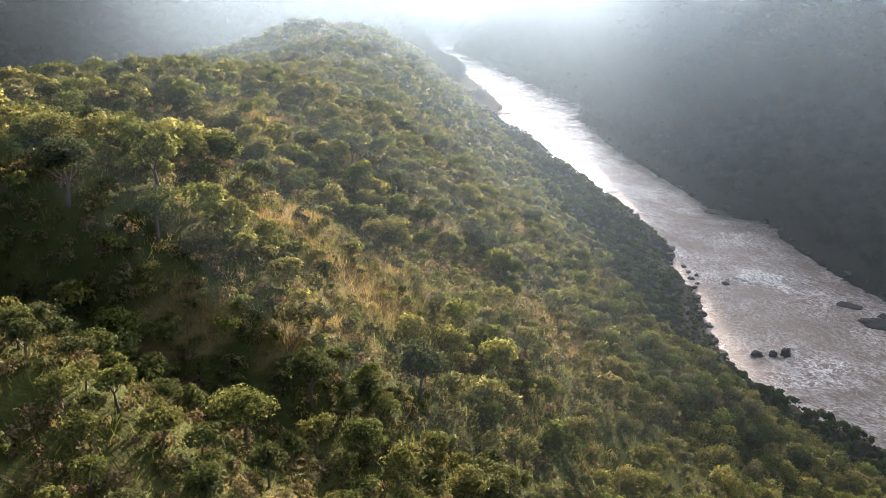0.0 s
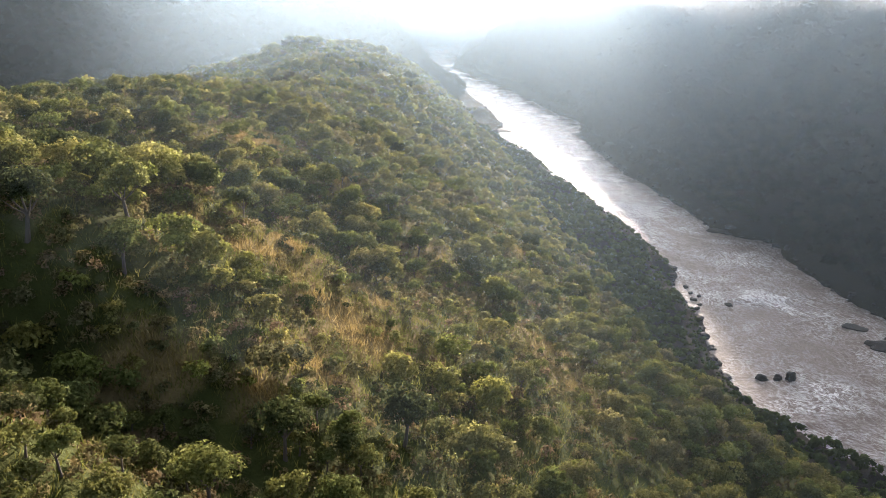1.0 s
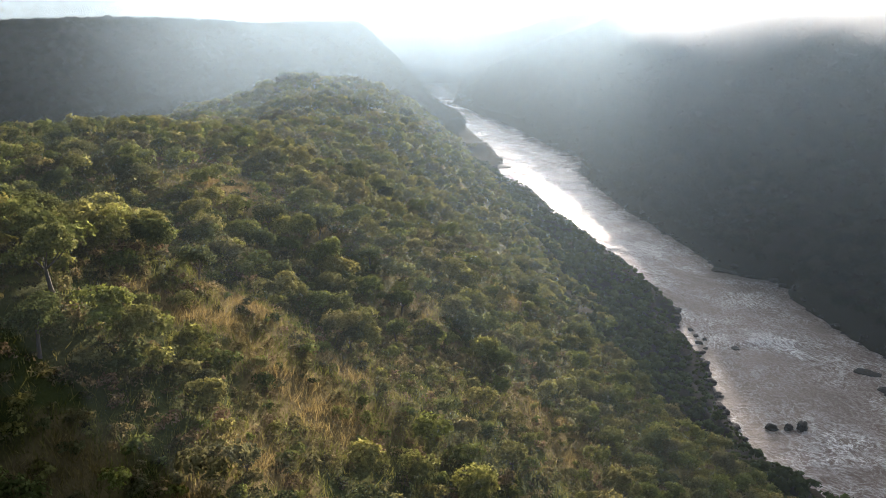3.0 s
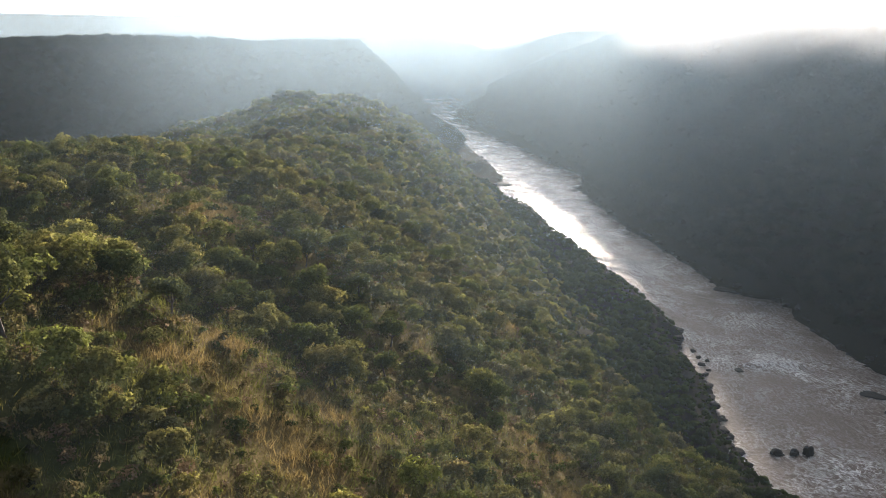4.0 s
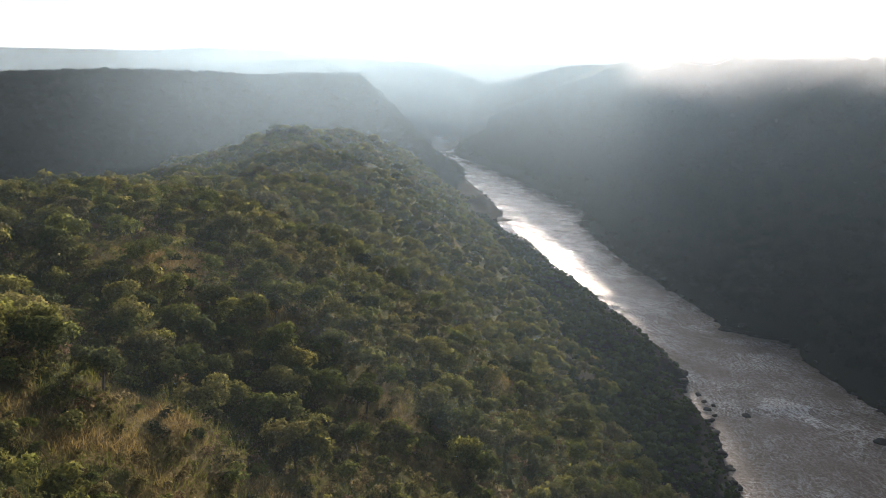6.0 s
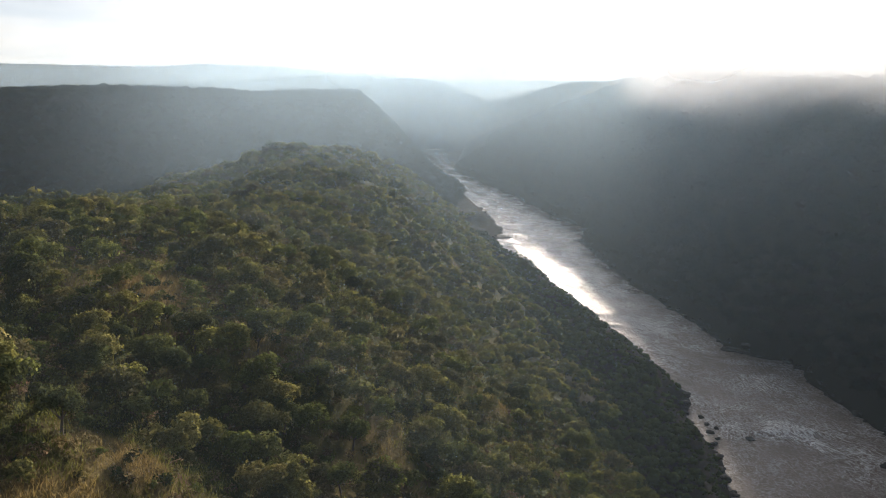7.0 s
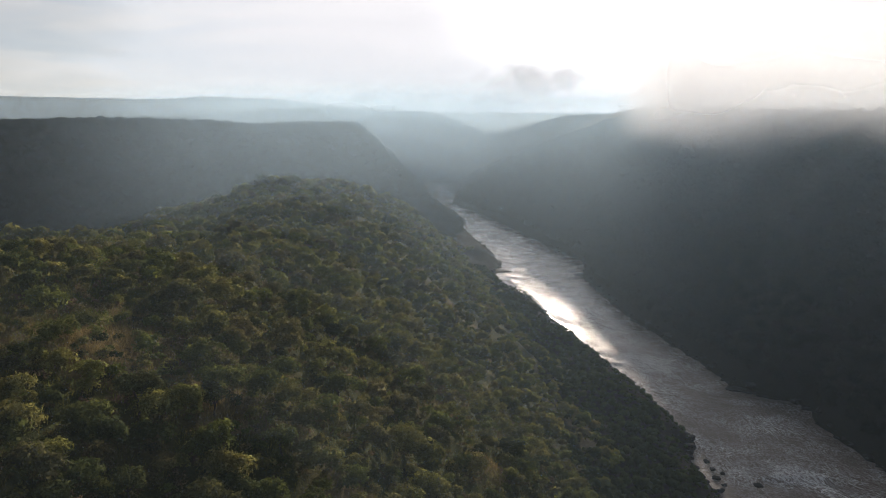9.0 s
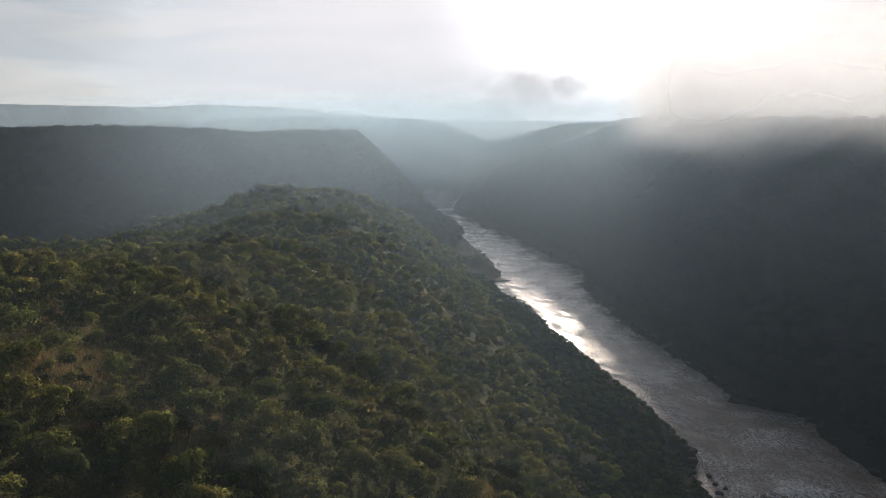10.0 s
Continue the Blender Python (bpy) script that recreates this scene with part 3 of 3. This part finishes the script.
build_near_trees()
rad = 0.9 + 2.1 * rng.rand(len(mid)) ** 2.4 + 0.35 * np.clip((sy[mid] - 170) / 200, 0, 1)
rad = rad + np.where((sx[mid] < -21) & (sy[mid] < 100), 0.4, 0.0)
rad = rad * np.clip((left_bank(sy[mid]) - sx[mid]) / 20.0, 0.5, 1.0)
close, farther = dist[mid] < 115, dist[mid] >= 230
for part, leaves, leaf, mat in ((close, 420, 0.12, leaf_close), (~close & ~farther, 200, 0.17, leaf_close), (farther, 80, 0.25, leaf_mass)):
    k = mid[part]
    joined_trees("woodland", "dense green and olive trees covering the spur", rng, sx[k], sy[k], sz[k], rad[part] * (1.1 if leaves < 100 else 1.0), leaves, leaf, mat=mat)

# undergrowth between the trees
ux, uy, uz = scatter(rng, -95, 110, 20, 240, 2.1, lambda x, y: on_spur(x, y) & (np.abs(x - 5) < 14 + 0.55 * y))
joined_trees("undergrowth", "low green and straw-coloured bushes between the trees", rng, ux, uy, uz, 0.55 + 0.7 * rng.rand(len(ux)) ** 2, 36, 0.25, lift=-0.1, mat=leaf_low)


ux, uy, uz = scatter(rng, -48, 16, 30, 122, 1.75, lambda x, y: on_spur(x, y) & (open_grass(x, y) < 0.55), True)
joined_trees("undergrowth", "low green and straw-coloured bushes between the trees", rng, ux, uy, uz, 0.5 + 0.75 * rng.rand(len(ux)) ** 2, 36, 0.25, mat=leaf_low, lift=-0.15)

# shrubs standing in the grass of the clearings
hx_, hy_, hz_ = scatter(rng, -75, 22, 60, 240, 2.2, lambda x, y: (open_grass(x, y) > 0.1) & (rough(x, y, 5.0, 2) > -0.35), True)
joined_trees("shrubs", "green and olive shrubs scattered through the dry grass", rng, hx_, hy_, hz_, 0.5 + 0.8 * rng.rand(len(hx_)) ** 1.8, 200, 0.16, lift=0.0, mat=leaf_close)

# dense thicket on the steep foot of the spur, leaves darkened for shade
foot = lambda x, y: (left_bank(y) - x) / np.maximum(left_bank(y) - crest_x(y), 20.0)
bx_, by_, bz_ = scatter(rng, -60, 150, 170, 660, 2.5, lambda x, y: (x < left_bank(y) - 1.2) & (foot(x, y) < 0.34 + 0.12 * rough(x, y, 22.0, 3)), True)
joined_trees("riverside_thicket", "dense thicket on the steep river bank, its green darkened for shade", rng, bx_, by_, bz_, (0.9 + 2.0 * rng.rand(len(bx_)) ** 2.2) * np.clip((left_bank(by_) - bx_) / 14.0, 0.55, 1.0), 105, 0.2, mat=leaf_shaded_thicket, lift=0.05)

# grass: tufts of long blades, thick in the clearings
def build_grass():
    r = np.random.RandomState(31)
    n = 230000
    gx_, gy_ = -82 + 132 * r.rand(n), 40 + 200 * r.rand(n)
    keep = (r.rand(n) < 0.15 + 0.25 * np.clip(0.75 - wood_density(gx_, gy_), 0, 1) + 0.2 * np.exp(-((gx_ + 13) / 20) ** 4 - ((gy_ - 96) / 15) ** 4) + 0.84 * open_grass(gx_, gy_)) & (gx_ < left_bank(gy_) - 8)
    gx_, gy_ = gx_[keep], gy_[keep]
    gz_ = height(gx_, gy_)
    blades = []
    for _ in range(4):
        m = len(gx_)
        h = 0.3 + 0.6 * r.rand(m) ** 2
        a = r.rand(m) * 6.283
        w = 0.025 + 0.035 * r.rand(m)
        ox, oy = 0.3 * r.normal(size=m), 0.3 * r.normal(size=m)
        lx, ly = 0.5 * h * r.normal(size=m), 0.5 * h * r.normal(size=m)
        p0 = np.stack([gx_ + ox - w * np.cos(a), gy_ + oy - w * np.sin(a), gz_ - 0.1], 1)
        p1 = np.stack([gx_ + ox + w * np.cos(a), gy_ + oy + w * np.sin(a), gz_ - 0.1], 1)
        p2 = np.stack([gx_ + ox + lx, gy_ + oy + ly, gz_ + h], 1)
        blades.append(np.stack([p0, p1, p2], 1).reshape(-1, 3))
    v = np.concatenate(blades)
    share = open_grass(v[:, 0], v[:, 1])
    ob = mesh_object("grass", v, np.arange(len(v)).reshape(-1, 3), grass_material(), smooth=False)
    ob.data.attributes.new("open_grass", "FLOAT", "POINT").data.foreach_set("value", share.astype(np.float32))
    tagged(ob, "tall straw-coloured and green grass in clearings", "grass", kind="stuff")


build_grass()

# woods on the gorge walls and the plateaus
wx, wy, wz = scatter(rng, -130, 420, 150, 1250, 4.5, lambda x, y: (x > right_bank(y) + 40) & (x < right_bank(y) + 190), True)
fx_, fy_, fz_ = scatter(rng, -60, 560, 300, 1250, 5.5, lambda x, y: (x > right_bank(y) + 185) & (x < right_bank(y) + 320), True)
lx_, ly_, lz_ = scatter(rng, -130, 300, 180, 1100, 3.4, lambda x, y: (x > right_bank(y) + 3) & (x < right_bank(y) + 42), True)
wx, wy, wz = np.concatenate([wx, lx_, fx_]), np.concatenate([wy, ly_, fy_]), np.concatenate([wz, lz_, fz_])
joined_trees("gorge_woodland", "dark shaded bush covering the far gorge wall", rng, wx, wy, wz, 2.7 + 2.0 * rng.rand(len(wx)), 44, 0.3, mat=leaf_shaded_gorge, lift=0.1)
wx, wy, wz = scatter(rng, -760, -60, 420, 1250, 5.2, lambda x, y: (x < left_bank(y) - 3) & (height(x, y) > 4) & ~((y < 720) & (x > west_edge(y))) & (x > -0.66 * y + 20) & (x > -480), True)
joined_trees("plateau_woodland", "trees on the hazy plateau and its cliff side", rng, wx, wy, wz, 1.9 + 3.0 * rng.rand(len(wx)) ** 2.5 + 0.6, 44, 0.3, mat=leaf_shaded_gorge, lift=0.2)


# taller trees that break the skyline along the plateau's rim
share = rng.rand(90) * 1.25 - 0.3
back_ = 4.0 + 26.0 * rng.rand(90) ** 1.5
wx, wy = -349 + 143 * share - 0.948 * back_, 634 + 426 * share + 0.318 * back_
joined_trees("plateau_woodland", "taller trees standing along the plateau's rim", rng, wx, wy, height(wx, wy), 2.0 + 2.0 * rng.rand(90) ** 2.0, 90, 0.24, mat=leaf_shaded_gorge, lift=0.75)


# ---- boulders ----
def boulder_mesh(seed, squash=0.7):
    bm = bmesh.new()
    bmesh.ops.create_icosphere(bm, subdivisions=3, radius=1.0)
    off = Vector((seed * 3.7, seed * 1.9, seed))
    for v in bm.verts:
        p = v.co.copy()
        facet = max(abs(p.x), abs(p.y), abs(p.z), 0.64 * (abs(p.x) + abs(p.y)), 0.66 * (abs(p.y) + abs(p.z)), 0.6 * (abs(p.x) + abs(p.z)))
        v.co = p / (0.75 + 0.28 * facet) * (0.85 + 0.42 * noise.noise(p * 1.1 + off) + 0.2 * noise.noise(p * 2.6 + off))
        v.co.z *= squash
    me = bpy.data.meshes.new("boulder")
    bm.to_mesh(me)
    bm.free()
    me.materials.append(rock)
    for poly in me.polygons:
        poly.use_smooth = False
    return me


rock = rock_material()
ROCKS = [boulder_mesh(k, 0.55 + 0.1 * (k % 3)) for k in range(7)]


def boulder(x, y, z, sx_, sy_, sz_, turn, k, label):
    ob = new("boulder", ROCKS[k % 7])
    ob.location, ob.scale, ob.rotation_euler = (x, y, z), (sx_, sy_, sz_), (0, 0, turn)
    tagged(ob, label, "boulder", group="boulders along the river")


MIDSTREAM = [(77, 270.5, 2.2, 2.6), (81.5, 271, 1.7, 2.3), (85.5, 271.5, 2.3, 3.0), (79, 334, 2.2, 1.0), (118, 316, 4.6, 1.5), (122, 300, 6.5, 2.2), (127, 307, 3.0, 1.2), (129, 297, 2.2, 1.0), (67, 345, 1.4, 1.3), (69.5, 342, 1.1, 1.0), (67, 338, 1.7, 1.4), (68.5, 333, 1.0, 0.9), (66.5, 328, 1.8, 1.3), (66, 352, 1.5, 1.2)]
for k, (x, y, r, h) in enumerate(MIDSTREAM):
    boulder(x, y, 0.0, r, r * 0.75, h * 1.2, 0.6 * k, k, "dark wet boulder standing in the muddy rapids")
r_rock = np.random.RandomState(21)
for side in (-1, 1):
    for y in np.arange(200, 820, 8.0):
        for _ in range(1 if y > 480 else 2):
            yy = y + 8 * r_rock.rand()
            edge = left_bank(yy) if side < 0 else right_bank(yy)
            size = 0.6 + 1.5 * r_rock.rand() ** 2.5 + 0.001 * yy
            x = edge + side * (r_rock.rand() * 2.4 - 0.9)
            boulder(x, yy, float(max(height(x, yy), 0.0)) + 0.1, size * 1.3, size, size * 0.8, r_rock.rand() * 6.28, r_rock.randint(7), "dark basalt boulder on the river bank")
# low ledges on the inside of the bends
for k, (x, y, r) in enumerate([(59, 362, 6.0), (63, 318, 4.5), (45, 440, 5.0), (96, 432, 6.0), (-22, 690, 8.0), (39, 682, 6.0), (104, 426, 4.0)]):
    boulder(x, y, 0.2, r, r * 1.3, 1.6, 0.4 * k, k + 2, "low dark rock ledge at the water's edge")

# ---- mist ----
def mist_sheet(name, y, x0, x1, z1, mat, bow=0.0, label="thin morning mist hanging in the gorge"):
    nx, nz = 24, 4
    xs, zs = np.meshgrid(np.linspace(x0, x1, nx), np.linspace(-5, z1, nz))
    ys = y + bow * ((xs - x0) / (x1 - x0) - 0.5) ** 2 + 10 * rough(xs, zs, 150.0, 2)
    ob = mesh_object(name, np.stack([xs.ravel(), ys.ravel(), zs.ravel()], 1), grid_faces(nx, nz), mat)
    return tagged(ob, label, "mist", kind="stuff")


# the first three, thinnest sheets are added to lift blacks like lens glare
HAZE = [(66, 0.007), (95, 0.01), (130, 0.014), (190, 0.024), (265, 0.034), (335, 0.054), (410, 0.072), (490, 0.078), (575, 0.08), (665, 0.08), (760, 0.076), (860, 0.072), (970, 0.072), (1070, 0.072), (1190, 0.32), (1300, 0.34), (1420, 0.3), (1700, 0.26), (2200, 0.26), (2900, 0.24)]
for y, thick in HAZE:
    wide = 300 + y
    # density drops westward, standing in for weaker scattering away from the sun
    west, lid = (0.1, 112) if y < 1100 else (0.3, 108)
    mist_sheet("mist", y, -wide, wide, 150 + 0.03 * y, mist_material("thin_mist", thick, 25, 112, lid, 150 + 0.01 * y if y < 1100 else 150, floor=0.05 if y < 1100 else 0.55, patch=0.4, sides=(-0.5 * y - 20, -0.22 * y, west), east=(0.1 * y + 8, 0.3 * y + 8, 0.75) if y < 450 else ((-120, 10, 0.2) if 1100 < y < 1400 else None)))
for y in [330, 400, 475, 555, 640, 730, 825, 925, 1030, 1160, 1320]:
    x0 = 6 + (0.078 + 0.02 * math.sin(y * 0.37)) * y
    low = 91 + 0.06 * max(560 - y, 0)
    mist_sheet("fog_bank", y, x0, 1200, 260, mist_material("fog", 0.3, low, low + 24, 130, 190, 0.009, 0.0, 0.35, (x0, x0 + 0.06 * y, 0.0), None, (0.9, 0.94, 0.98), 0.9, 40.0), label="bright sunlit fog bank lying over the rim")


def cloud_material():
    """A small ragged cloud, too thick for the sun to shine through."""
    m, n = material("grey_cloud")
    pos = n.add("ShaderNodeNewGeometry").outputs["Position"]
    rel = n.add("ShaderNodeVectorMath", {0: pos, 1: (-6.0, 1500.0, 150.0)}, operation="SUBTRACT").outputs[0]
    away = n.add("ShaderNodeVectorMath", {0: n.mapped(rel, (1 / 110.0, 1 / 60.0, 1 / 34.0), (0, radians(-9), 0))}, operation="LENGTH").outputs["Value"]
    ragged = n.math("ADD", away, n.math("MULTIPLY", n.math("SUBTRACT", n.noise(pos, 0.03, 6.0, 0.6, 0.6), 0.5), 1.9))
    fac = n.math("MULTIPLY", n.ramp(ragged, 0.3, 1.0, 1.0, 0.0), 0.15)
    d = n.add("ShaderNodeBsdfDiffuse", {"Color": (0.85, 0.87, 0.9, 1)})
    t = n.add("ShaderNodeBsdfTranslucent", {"Color": (0.85, 0.87, 0.9, 1)})
    drops = n.add("ShaderNodeMixShader", {0: 0.3, 1: d.outputs[0], 2: t.outputs[0]})
    mx = n.add("ShaderNodeMixShader", {0: fac, 1: n.add("ShaderNodeBsdfTransparent").outputs[0], 2: drops.outputs[0]})
    n.add("ShaderNodeOutputMaterial", {"Surface": mx.outputs[0]})
    return m


def build_cloud():
    """Several ragged layers, one behind the other, make one small cloud."""
    layers = []
    for k in range(6):
        xs, zs = np.meshgrid(np.linspace(-150, 150, 12), np.linspace(95, 210, 6))
        ys = 1470 + 12 * k + 6 * rough(xs + 40 * k, zs, 40.0, 2)
        layers.append(np.stack([xs.ravel(), ys.ravel(), zs.ravel()], 1))
    f = grid_faces(12, 6)
    ob = mesh_object("cloud", np.concatenate(layers), np.concatenate([f + 72 * k for k in range(6)]), cloud_material())
    tagged(ob, "small ragged grey cloud drifting over the gorge", "cloud", kind="stuff")


build_cloud()
